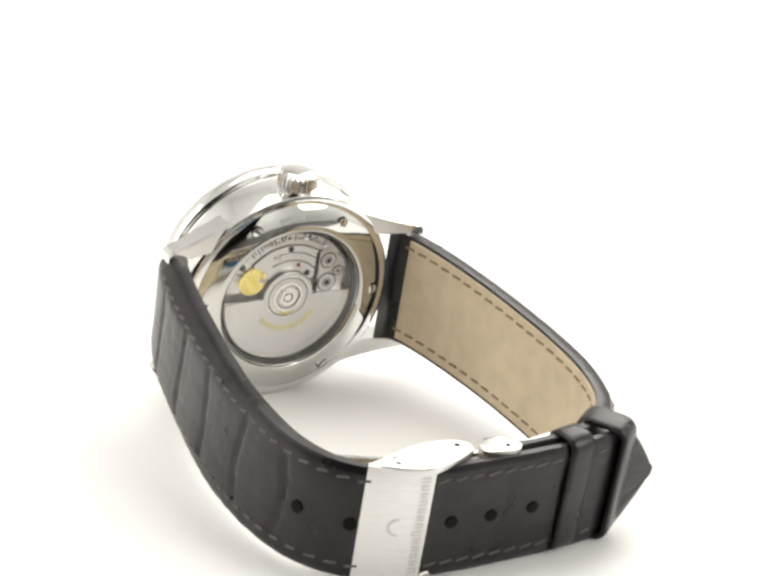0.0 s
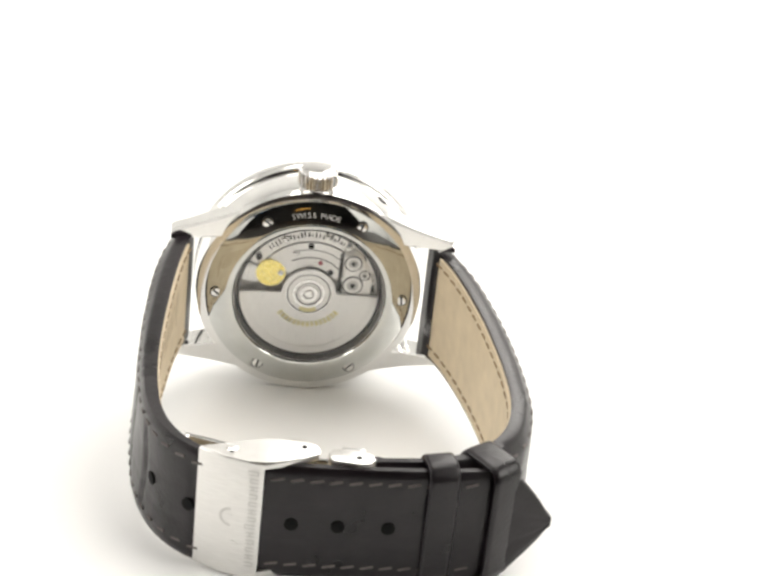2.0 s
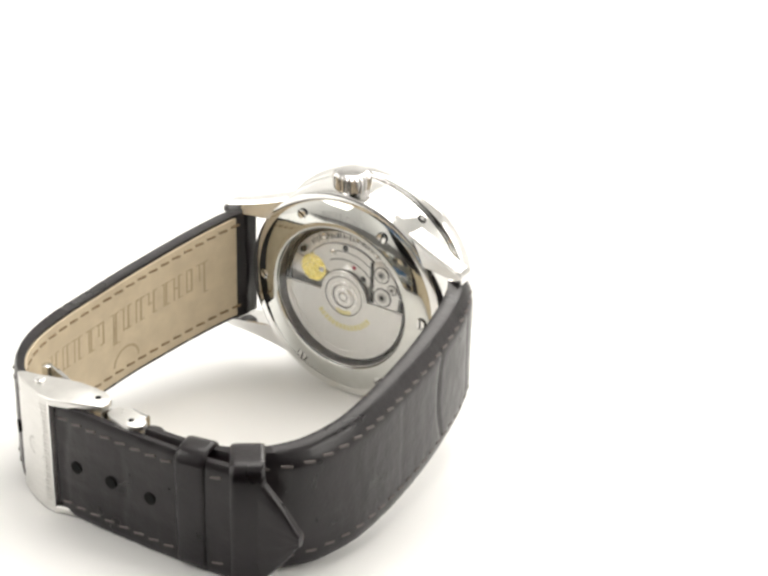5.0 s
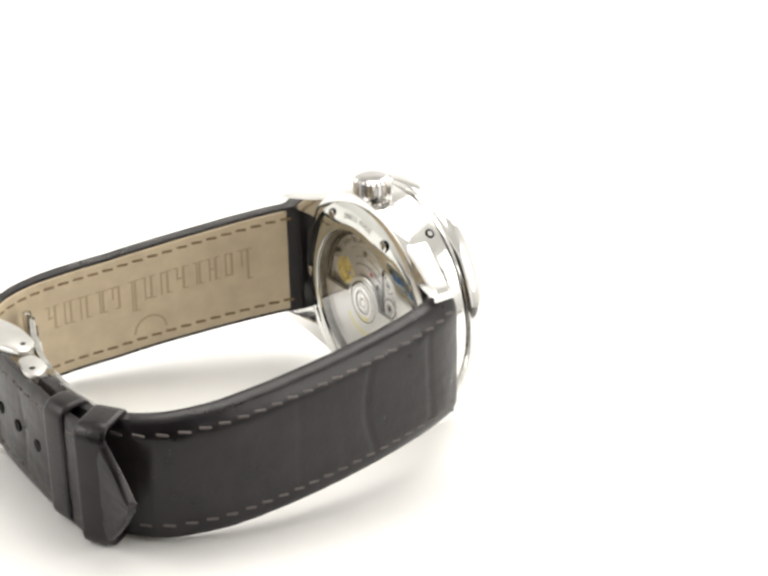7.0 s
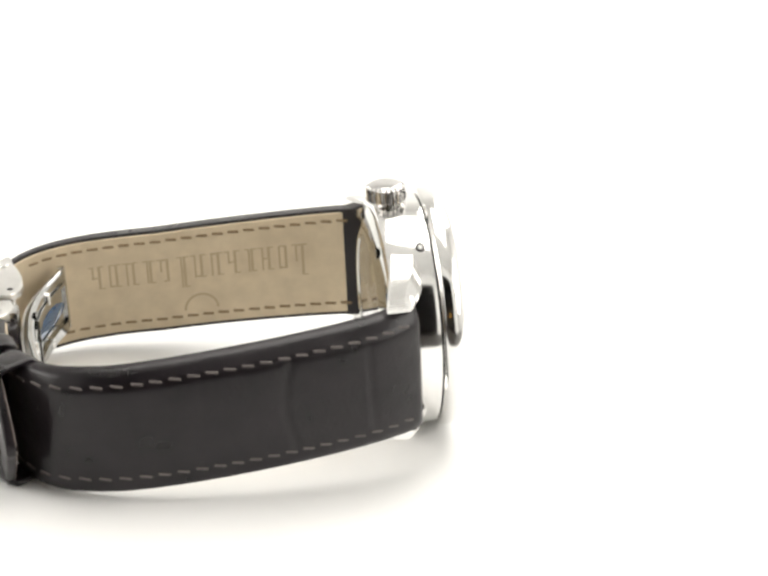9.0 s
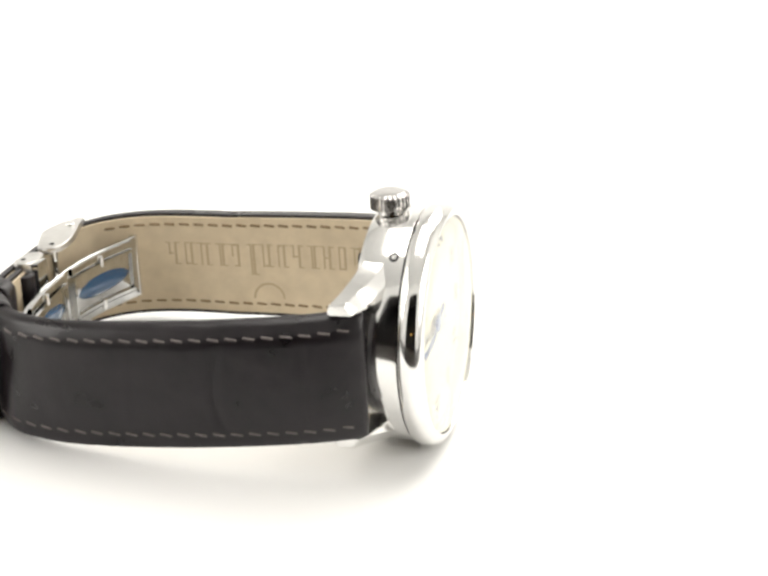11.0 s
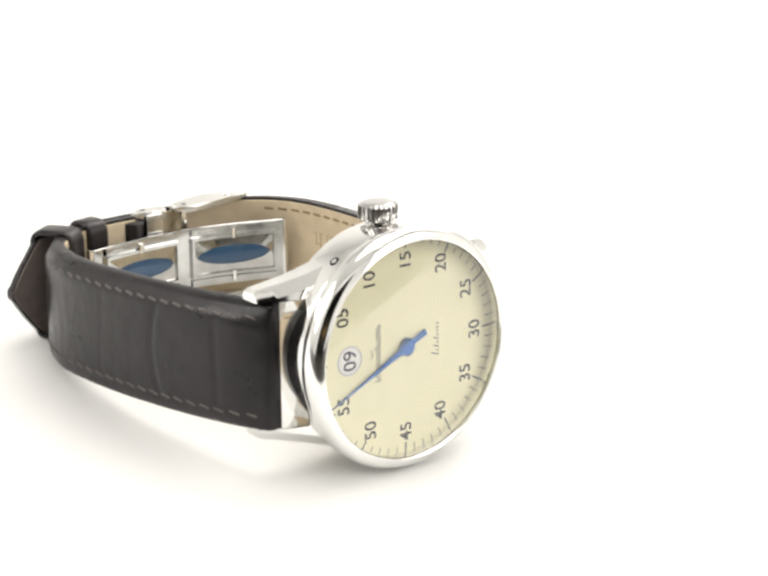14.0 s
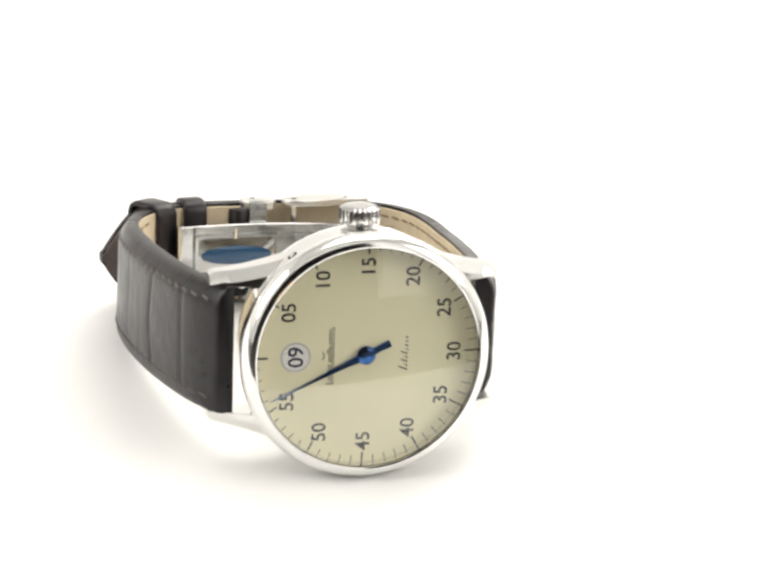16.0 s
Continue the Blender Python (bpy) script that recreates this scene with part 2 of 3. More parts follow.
def build_case():
    flank = part("case_middle", lathe([(18.3, 9.0), (19.0, 8.75), (19.22, 8.1), (19.36, 6.5), (19.48, 2.0), (19.35, 1.4), (18.8, 1.25), (16, 1.25), (16, 9.0)], closed=True), STEEL, WATCH, "polished steel middle case")
    part("bezel", lathe([(17.95, 0.3), (17.95, -2.5), (18.05, -2.85), (18.3, -2.95), (18.9, -2.8), (19.5, -2.4), (19.95, -1.7), (20.15, -1.0), (20.2, -0.4), (20.1, 0.4), (19.9, 0.85), (19.5, 1.1), (18.9, 1.15), (17.95, 1.15)], closed=True), STEEL, WATCH, "polished steel rounded bezel")
    # black ring added for the shade in the groove under the bezel
    part("joint_shade", lathe([(19.0, 1.12), (19.0, 1.3), (17, 1.3), (17, 1.12)], closed=True), SHADE_BLACK, flank)
    for sx in (-1, 1):
        for sz in (-1, 1):
            bm = bmesh.new()
            rings = []
            n = 22
            for k in range(n + 1):
                u = k / n
                x = 9.0 + 14.8 * u
                w = (x - 9.0) / 14.8
                zo = 16.2 - 6.2 * w + 2.0 * w * w
                if x > 23.2:
                    zo -= (x - 23.2) ** 2 * 1.2
                zi = 10.15
                if sz < 0:
                    zo, zi = zo + 0.5, zi + 0.5
                yt = 2.6 + 4.2 * u ** 1.7
                yb = 7.9 + 2.8 * u ** 1.2
                c = min(0.45, (zo - zi) * 0.3)
                slope = min(1.7, (zo - zi) * 0.72)
                ring = [(zi, yt + c * .4), (zi + c * .4, yt), (zo - slope, yt + 0.1), (zo, yt + slope * 0.95), (zo, yb - c), (zo - c, yb), (zi + c * .4, yb), (zi, yb - c * .4)]
                rings.append([bm.verts.new((sx * x, y, sz * z)) for z, y in ring])
            for a, b in zip(rings, rings[1:]):
                for j in range(8):
                    bm.faces.new((a[j], a[(j + 1) % 8], b[(j + 1) % 8], b[j]))
            bm.faces.new(rings[0])
            bm.faces.new(rings[-1])
            part("lug", bm, STEEL, WATCH, "polished steel strap lug", sharp=28)
    for sx in (-1, 1):
        part("spring_bar", prism([(p[0] + sx * 21.6, p[1]) for p in circle(0, 9.8, 0.6, 16)], -10.2, 10.2, "z"), STEEL, WATCH, "steel spring bar", sharp=40)
    # corrector button in the flank; a black disc paints the shade of its recess
    a = radians(126.5)
    ra, way = Vector((math.cos(a), 0, math.sin(a))), Vector((-math.sin(a), 0, math.cos(a)))
    for name, r0, lift, mat in (("corrector_recess_shade", 0.85, 0.03, SHADE_BLACK), ("corrector_button", 0.5, 0.06, STEEL)):
        bm = bmesh.new()
        foot, top = [], []
        for k in range(28):
            u, w = r0 * math.cos(2 * math.pi * k / 28), r0 * 0.9 * math.sin(2 * math.pi * k / 28)
            deep = math.sqrt(19.48 ** 2 - u * u)
            foot.append(bm.verts.new(ra * (deep - 0.3) + way * u + Vector((0, 3.1 + w, 0))))
            top.append(bm.verts.new(ra * (deep + lift) + way * u + Vector((0, 3.1 + w, 0))))
        bm.faces.new(top)
        for k in range(28):
            bm.faces.new((foot[k], foot[(k + 1) % 28], top[(k + 1) % 28], top[k]))
        part(name, bm, mat, flank, sharp=40)
    # crown
    prof = [(0, 22.85), (2.1, 22.8), (2.65, 22.6), (2.95, 22.2), (2.95, 20.0), (2.7, 19.7), (2.2, 19.5), (1.95, 18.9), (2.3, 18.4), (0, 18.4)]
    bm = bmesh.new()
    n = 96
    rings = []
    for r, z in prof:
        if r == 0:
            rings.append([bm.verts.new((0, 6.6, z))])
        else:
            flute = 19.9 < z < 22.3
            rings.append([bm.verts.new(((r + (0.34 if flute and k % 4 < 2 else 0)) * math.cos(2 * math.pi * k / n), 6.6 + (r + (0.34 if flute and k % 4 < 2 else 0)) * math.sin(2 * math.pi * k / n), z)) for k in range(n)])
    for a, b in zip(rings, rings[1:]):
        for k in range(n):
            q = list(dict.fromkeys([a[k % len(a)], a[(k + 1) % len(a)], b[(k + 1) % len(b)], b[k % len(b)]]))
            bm.faces.new(q)
    part("crown", bm, CROWN, WATCH, "fluted polished steel winding crown", sharp=30)


def build_face():
    dial = part("dial", lathe([(0, 0), (18.0, 0), (18.0, 0.5), (0, 0.5)]), DIAL, WATCH, "cream dial with a single hand and sixty minute marks")
    up, right = Vector((-1, 0, 0)), Vector((0, 0, 1))
    for k in range(60):
        a = radians(k * 6)
        ra, way = up * math.cos(a) + right * math.sin(a), -up * math.sin(a) + right * math.cos(a)
        r0, w = (15.7, 0.34) if k == 0 else ((16.35, 0.28) if k % 5 == 0 else (16.95, 0.15))
        r1 = 17.85
        bm = bmesh.new()
        vs = [bm.verts.new(ra * r + way * s * w / 2 + Vector((0, -0.02, 0))) for r, s in ((r0, -1), (r1, -1), (r1, 1), (r0, 1))]
        bm.faces.new(vs)
        part("minute_mark", bm, INK, dial, smooth=False)
    for k in range(1, 12):
        a = radians(k * 30)
        ra = up * math.cos(a) + right * math.sin(a)
        letters("%02d" % (k * 5), 2.35, INK, "numeral", dial, frame_of(ra * 14.55 + Vector((0, -0.025, 0)), right, up), bold=0.04)
    # window with the jumping hour at twelve
    # grey ring: the shading of the window's cut edge painted as colour
    part("window_rim_shade", lathe([(2.45, -0.02), (2.3, -0.10), (2.15, -0.02)], 48), TEXT_AND_RIM, dial).matrix_local = Matrix.Translation((-0.0113, 0, 0))
    win = part("hour_disc", lathe([(0, -0.015), (2.2, -0.015)], 48), DISC, dial, "white disc showing the hour")
    win.matrix_local = Matrix.Translation((-0.0113, 0, 0))
    letters("09", 2.55, NIGHT, "hour_numeral", dial, frame_of((-11.3, -0.04, 0), right, up), bold=0.04)
    # maker's mark as plain strokes
    x, z = -5.1, -4.7
    for k in range(13):
        big = k in (0, 7)
        h = 1.25 if big else 0.95
        bm = bmesh.new()
        bar = (0.0, h - 0.14, h / 2)[k % 3]
        for z0, z1, x0, x1 in ((0.0, 0.17, 0.0, h), (0.40, 0.55, 0.0, h if k % 4 else h * 0.5), (0.17, 0.40, bar, bar + 0.14)):
            vs = [bm.verts.new(p) for p in ((x - x0, -0.02, z + z0), (x - x1, -0.02, z + z0), (x - x1, -0.02, z + z1), (x - x0, -0.02, z + z1))]
            bm.faces.new(vs)
        part("maker_mark", bm, INK, dial, smooth=False)
        z += 0.74
    bm = bmesh.new()
    arc = [(-7.4 + 0.75 * math.cos(radians(a)), 0.75 * math.sin(radians(a))) for a in range(-75, 76, 15)]
    inn = [(-7.4 + 0.6 * math.cos(radians(a)), 0.6 * math.sin(radians(a))) for a in range(75, -76, -15)]
    bm.faces.new([bm.verts.new((p[0], -0.02, p[1])) for p in arc + inn])
    part("maker_arc", bm, INK, dial, smooth=False)
    bm = bmesh.new()
    for k in range(9):
        z0 = -2.9 + k * 0.66
        h = 1.5 if k == 0 else (1.2 if k in (2, 4) else 0.55)
        vs = [bm.verts.new(p) for p in ((7.0, -0.02, z0), (7.0 - h, -0.02, z0 + h * 0.35), (7.0 - h, -0.02, z0 + 0.22 + h * 0.35), (7.0, -0.02, z0 + 0.22))]
        bm.faces.new(vs)
    part("model_mark", bm, INK, dial, smooth=False)
    # the single hand
    ang = radians(-25.0)
    ra, way = up * math.cos(ang) + right * math.sin(ang), -up * math.sin(ang) + right * math.cos(ang)
    half_shape = [(17.0, 0.05), (9.0, 0.27), (4.0, 0.47), (1.6, 0.66), (1.2, 0.7), (-1.2, 0.6), (-2.2, 0.55), (-4.3, 0.64)]
    shape = half_shape + [(r, -w) for r, w in half_shape[::-1]]
    bm = bmesh.new()
    lo = [bm.verts.new(ra * r + way * w + Vector((0, -0.45, 0))) for r, w in shape]
    hi = [bm.verts.new(ra * r + way * w * 0.7 + Vector((0, -0.62, 0))) for r, w in shape]
    bm.faces.new(hi)
    bm.faces.new(lo[::-1])
    for k in range(len(shape)):
        j = (k + 1) % len(shape)
        bm.faces.new((lo[k], lo[j], hi[j], hi[k]))
    hand = part("hand", bm, BLUE, WATCH, "blued steel single hand", smooth=False)
    part("hub", lathe([(0, -0.8), (1.0, -0.8), (1.45, -0.7), (1.5, -0.4), (0.6, -0.35), (0.6, 0)], 48), BLUE, hand)
    crystal = part("crystal", lathe([(0, -3.35), (6, -3.27), (12, -3.03), (16.5, -2.72), (17.9, -2.55), (17.9, -2.1), (16.5, -2.22), (12, -2.53), (6, -2.77), (0, -2.85)]), GLASS, WATCH, "clear domed watch glass", sharp=60)
    crystal.visible_shadow = False


def sector(r0, r1, a0, a1, n=32):
    return circle(0, 0, r1, n, a0, a1) + circle(0, 0, r0, n, a0, a1)[::-1]


def build_back():
    ring = part("caseback", lathe([(12.9, 8.8), (12.9, 10.0), (13.1, 10.3), (13.5, 10.4), (14.2, 10.25), (16.3, 9.55), (17.7, 8.95), (18.1, 8.6), (18.15, 7.9), (17, 7.9), (13.5, 8.0)], closed=True), BACK, WATCH, "polished steel caseback ring with six screws")
    part("inner_wall", lathe([(12.9, 9.7), (12.7, 9.7), (12.6, 8.0), (12.9, 8.0)], closed=True), PLATE, ring)
    # black ring that paints the shadow in the gap around the rotor
    part("rotor_gap_shade", lathe([(12.9, 8.0), (11.7, 8.0), (11.7, 7.3), (12.9, 7.3)], closed=True), SHADE_BLACK, ring)
    for a in (60, 0, -60, -120, 180, 120):
        x, z = 15.8 * math.cos(radians(a)), 15.8 * math.sin(radians(a))
        s = part("screw", prism(circle(0, 0, 0.88, 24), 9.3, 9.9, "y", 0.1), STEEL, ring)
        s.matrix_local = Matrix.Translation((x * MM, 0, z * MM))
        slot = part("slot", prism([(-0.74, -0.15), (0.74, -0.15), (0.74, 0.15), (-0.74, 0.15)], 9.6, 9.92, "y"), SHADE_BLACK, s, smooth=False)
        slot.matrix_local = pose(0, 0, 0, 0, random.uniform(0, 180), 0)
        part("screw_well", lathe([(0.89, 9.84), (1.02, 9.84), (1.02, 9.0), (0.89, 9.0)], 24, closed=True), SHADE_BLACK, s)
    # engraved words on the ring, read from the back
    turn = 90 - 15.2
    for ch in "SWISS MADE":
        wide = {"I": 1.9, "W": 4.4, "M": 4.2, " ": 2.0, "E": 2.9}.get(ch, 3.2)
        a = radians(turn + wide / 2)
        turn += wide
        if ch == " ":
            continue
        ra = Vector((math.cos(a), 0, math.sin(a)))
        n = Vector((ra.x * 0.31, 0.95, ra.z * 0.31)).normalized()
        up_ = (ra - n * ra.dot(n)).normalized()
        letters(ch, 1.0, TEXT_AND_RIM, "engraved_letter", ring, frame_of(ra * 15.5 + Vector((0, 9.86, 0)), up_.cross(n), up_))
    plate = part("movement", lathe([(0, 7.2), (12.6, 7.2), (12.6, 6.6), (0, 6.6)], 96), PLATE, WATCH, "steel and gilt automatic movement seen through the back")
    # bridges as ring sectors with their grooves
    part("rotor_bridge", prism(sector(4.8, 9.4, 42, 148), 7.2, 8.0, "y", 0.08), ROTOR, plate, sharp=40)
    part("groove", prism(sector(6.5, 6.7, 60, 140), 7.9, 8.02, "y"), SHADE_BLACK, plate, smooth=False)
    part("groove", prism(sector(8.0, 8.15, 66, 128), 7.9, 8.02, "y"), SHADE_BLACK, plate, smooth=False)
    part("barrel_bridge", prism(sector(9.6, 11.9, 28, 160), 7.2, 7.7, "y", 0.08), BRUSHED, plate, sharp=40)
    part("side_bridge", prism(sector(9.0, 11.6, 8, 26), 7.2, 7.75, "y", 0.08), ROTOR, plate, sharp=40)
    part("balance_cock", prism(sector(6.0, 8.6, 152, 172), 7.2, 8.1, "y", 0.08), ROTOR, plate, sharp=40)
    part("gilt_wheel", prism(circle(6.7, 3.3, 2.5, 40), 7.2, 8.05, "y", 0.1), GOLD, plate, "gilt brass wheel")
    # flat black piece: painted shadow below the balance bridge
    part("balance_shadow", prism([(-4.7, -0.1), (-11.4, -0.1), (-11.2, 1.3), (-4.7, 0.9)], 7.2, 7.4, "y"), SHADE_BLACK, plate, smooth=False)
    cock = part("balance_bridge", prism([(-5.7, -0.4), (-10.4, -0.4), (-10.7, 2.6), (-9.8, 5.4), (-8.6, 7.6), (-7.2, 8.6), (-5.7, 8.2)], 7.5, 8.2, "y", 0.1), ROTOR, plate, "steel balance bridge with two jewelled wheels", sharp=40)
    part("bridge_slit", prism([(-4.75, 0.3), (-5.55, 0.0), (-5.55, 8.0), (-4.9, 7.6)], 7.9, 8.03, "y"), SHADE_BLACK, plate, smooth=False)
    for cx, cz, r in ((-7.2, 5.9, 1.35), (-7.4, 1.7, 1.6), (-9.3, 3.7, 0.8)):
        teeth = [(cx + (r if k % 2 else r * 0.9) * math.cos(2 * math.pi * k / 48), cz + (r if k % 2 else r * 0.9) * math.sin(2 * math.pi * k / 48)) for k in range(48)]
        part("gear_well", prism(circle(cx, cz, r + 0.18, 32), 8.15, 8.22, "y"), SHADE_BLACK, cock, smooth=False)
        part("gear", prism(teeth, 8.1, 8.32, "y"), BRUSHED, cock, smooth=False)
        part("gear_ring", prism(circle(cx, cz, r * 0.62, 28), 8.3, 8.36, "y"), PLATE, cock, smooth=False)
        part("arbor", prism(circle(cx, cz, r * 0.3, 16), 8.34, 8.42, "y"), SHADE_BLACK, cock, smooth=False)
    for cx, cz, dark in ((-3.4, 3.9, 1), (0.2, 8.8, 1), (4.6, 10.0, 0), (-6.3, 8.9, 0), (-10.4, 2.6, 0), (8.9, 6.2, 1), (-2.4, 10.8, 0), (5.0, 3.4, 0), (-8.8, 6.6, 1), (2.6, 7.4, 0)):
        b = part("bridge_screw", prism(circle(cx, cz, 0.55, 16), 7.6, 8.15, "y", 0.06), SHADE_BLACK if dark else STEEL, plate)
        if not dark:
            part("slot", prism([(cx - 0.5, cz - 0.09), (cx + 0.5, cz - 0.05), (cx + 0.5, cz + 0.11), (cx - 0.5, cz + 0.07)], 8.1, 8.17, "y"), SHADE_BLACK, b, smooth=False)
    part("jewel", prism(circle(-1.6, 5.6, 0.4, 16), 7.95, 8.06, "y"), RUBY, plate)
    # worn engraving along the outer bridge
    rnd = random.Random(3)
    for k in range(26):
        a = 48 + k * 3.4
        r = 10.3 + rnd.uniform(-0.2, 0.2)
        part("engraving", prism(sector(r, r + rnd.uniform(0.5, 1.1), a, a + rnd.uniform(0.9, 2.2), 3), 7.65, 7.72, "y"), SHADE_BLACK, plate, smooth=False)
    # rotor: a half disc with a raised rim and an arched centre
    rim = circle(0, 0, 11.8, 64, 180, 360)
    outline = rim + [(4.6, 0.0)] + circle(0, 0, 4.6, 24, 0, 180)[1:-1] + [(-4.6, 0.0)]
    rotor = part("rotor", prism(outline, 8.3, 8.75, "y", 0.06), ROTOR, WATCH, "brushed steel winding rotor")
    part("rotor_rim", prism(sector(10.5, 11.8, 180.5, 359.5, 64), 8.7, 8.84, "y", 0.05), BRUSHED, rotor)
    for r0, r1, h in ((3.9, 3.75, 8.8), (2.7, 2.2, 8.9), (1.5, 0.9, 9.0)):
        part("bearing_ring", lathe([(r0, 8.7), (r0, h), (r1, h), (r1, 8.7)], 48, closed=True), STEEL, rotor)
    for r0, r1 in ((3.75, 3.55), (2.2, 2.0), (0.9, 0.78)):
        part("bearing_groove", lathe([(r0, 8.76), (r1, 8.76)], 48), SHADE_BLACK, rotor)
    part("rotor_screw", prism(circle(0, 0, 0.75, 24), 8.6, 9.02, "y", 0.08), STEEL, rotor)
    for k in range(15):
        a = 268 + (k - 7) * 7.4
        part("gilt_mark", prism(sector(5.5, 6.5, a - 2.6, a + 2.6, 4), 8.74, 8.765, "y"), GILT, rotor, smooth=False)
    part("gilt_mark", prism([(p[0] * 1.7, p[1] * 0.7 - 2.95) for p in circle(0, 0, 0.9, 24)], 8.74, 8.765, "y"), GILT, rotor, smooth=False)
    glass = part("caseback_glass", lathe([(0, 10.1), (12.85, 10.1), (12.85, 9.75), (0, 9.75)], 96), GLASS, WATCH, "clear flat glass in the caseback", sharp=30)
    glass.visible_shadow = False


def sag(y, side):
    """How far the strap's middle hangs beside the middle of the case."""
    if side > 0:
        return 0.6 - 0.058 * min(max(y - 9.0, 0.0), 35.0)
    return -0.35 - 0.022 * min(max(y - 9.0, 0.0), 45.0)


def strap(name, points, thick, width, label, tip=0.0, step=0.6):
    """A padded strap along a path of its inner side; thick(s), width(s) with s from 0 at the lug to 1."""
    ps, ws = smooth_path(points, step)
    n = len(ps)
    side = 1 if points[0][0] > 0 else -1
    def frame_at(k):
        w = ws[k]
        return ps[k], Vector((w.y, -w.x)) * side, sag(ps[k].y, side)
    def half(k):
        h = width(k / (n - 1)) / 2
        left = (n - 1 - k) * step
        if tip and left < tip:
            h *= max(0.10, (left / tip) ** 0.75)
        return h
    low = 3.3 if side > 0 else 3.9
    grooves = [(9.5, 0.34, 1.6), (20.0, 0.42, -1.2), (31.5, 0.42, 1.5), (42.5, 0.48, -0.9), (53.0, 0.52, 0.9), (64.0, 0.36, 0.3), (75.0, 0.14, -0.6), (86.0, 0.12, 0.4), (97.0, 0.10, -0.3)] if side > 0 else [(9.8, 0.22, 1.6), (22.8, 0.30, 1.8), (36.0, 0.08, 0.7), (47.5, 0.05, -0.5), (58.0, 0.06, 0.6), (67.0, 0.06, 0.0)]

    def flare(k, v):
        """The lower edge stands further out than the upper one."""
        y = ps[k].y
        ramp = min(1.0, max(0.0, (y - 9.0) / 26.0)) * min(1.0, max(0.0, (66.0 - y) / 14.0))
        return (0.9 if side > 0 else 0.45) * ramp * (0.5 - 0.5 * v)
    bm = bmesh.new()
    rows = []
    m = 26
    for k in range(n):
        p, o, zc = frame_at(k)
        t, h = thick(k / (n - 1)), half(k)
        row = []
        dist = k * step
        for j in range(m + 1):
            v = -1 + 2 * j / m
            inset = 1 - abs(v)
            pad = min(1.0, inset / 0.28)
            pad = pad * pad * (3 - 2 * pad)
            base = min(2.6 if v > 0 else low, t - 0.1)
            th = base + (t - base) * pad
            if inset < 0.04:
                th -= 0.35
            wob = 0.35 * math.sin(v * 3.1 + dist * 0.2)
            mid = min(1.0, max(0.0, (inset - 0.2) / 0.12))
            near = 99.0
            for q, deep, slant in grooves:
                g = dist + wob + slant * v * v - q
                near = min(near, abs(g))
                if abs(g) < 2:
                    th -= mid * deep * math.exp(-(g / 0.45) ** 2)
            th += mid * (0.10 if side > 0 else 0.03) * min(1.0, near / 4.0)
            if dist < 1.0:
                th -= 0.35 * (1 - dist) ** 2
            for q in (-0.34, 0.30):
                th -= mid * (0.09 if side > 0 else 0.03) * math.exp(-((v - q + 0.05 * math.sin(dist * 0.35)) / 0.035) ** 2)
            th += flare(k, v)
            th += 0.06 * noise.noise(Vector((dist * 0.45, v * 4, side * 7))) + 0.05 * noise.noise(Vector((dist * 1.4, v * 9, side * 3)))
            row.append(bm.verts.new((p.x + o.x * th, p.y + o.y * th, zc + v * h)))
        deep = 0.25 if k > 8 else (0.6 - 0.12 * k if k < 4 else 0.05)
        inner = [bm.verts.new((p.x + o.x * (deep + flare(k, v)), p.y + o.y * (deep + flare(k, v)), zc + v * h * 0.998)) for v in (1, -1)]
        rows.append(row + inner)
    w = m + 3
    for a, b in zip(rows, rows[1:]):
        for j in range(w):
            bm.faces.new((a[j], a[(j + 1) % w], b[(j + 1) % w], b[j]))
    bm.faces.new(rows[0])
    bm.faces.new(rows[-1][::-1])
    body = part(name, bm, LEATHER, WATCH, label, sharp=60)
    # lining, tan as far as the clasp and dark brown under the tail
    tail = next((k for k in range(n) if ps[k].y > 60 and ps[k].x < -10), n) if side > 0 else n
    for name, k0, k1, mat, text in (("lining", 8, tail, LINING, "tan leather lining"), ("tail_lining", tail, n, TAIL, "dark brown underside of the strap tail")):
        if k1 - k0 < 3:
            continue
        bm = bmesh.new()
        rows = []
        for k in range(k0, k1):
            p, o, zc = frame_at(k)
            h = half(k) - 0.55
            rows.append([bm.verts.new((p.x + o.x * (d + flare(k, z)), p.y + o.y * (d + flare(k, z)), zc + z * max(h, 0.1))) for d, z in ((0.28, -1), (0.0, -0.985), (0.0, 0.985), (0.28, 1))])
        for a, b in zip(rows, rows[1:]):
            for j in range(3):
                bm.faces.new((a[j], a[j + 1], b[j + 1], b[j]))
        part(name, bm, mat, body, text, sharp=60)
    return body, frame_at, n, half, step, flare


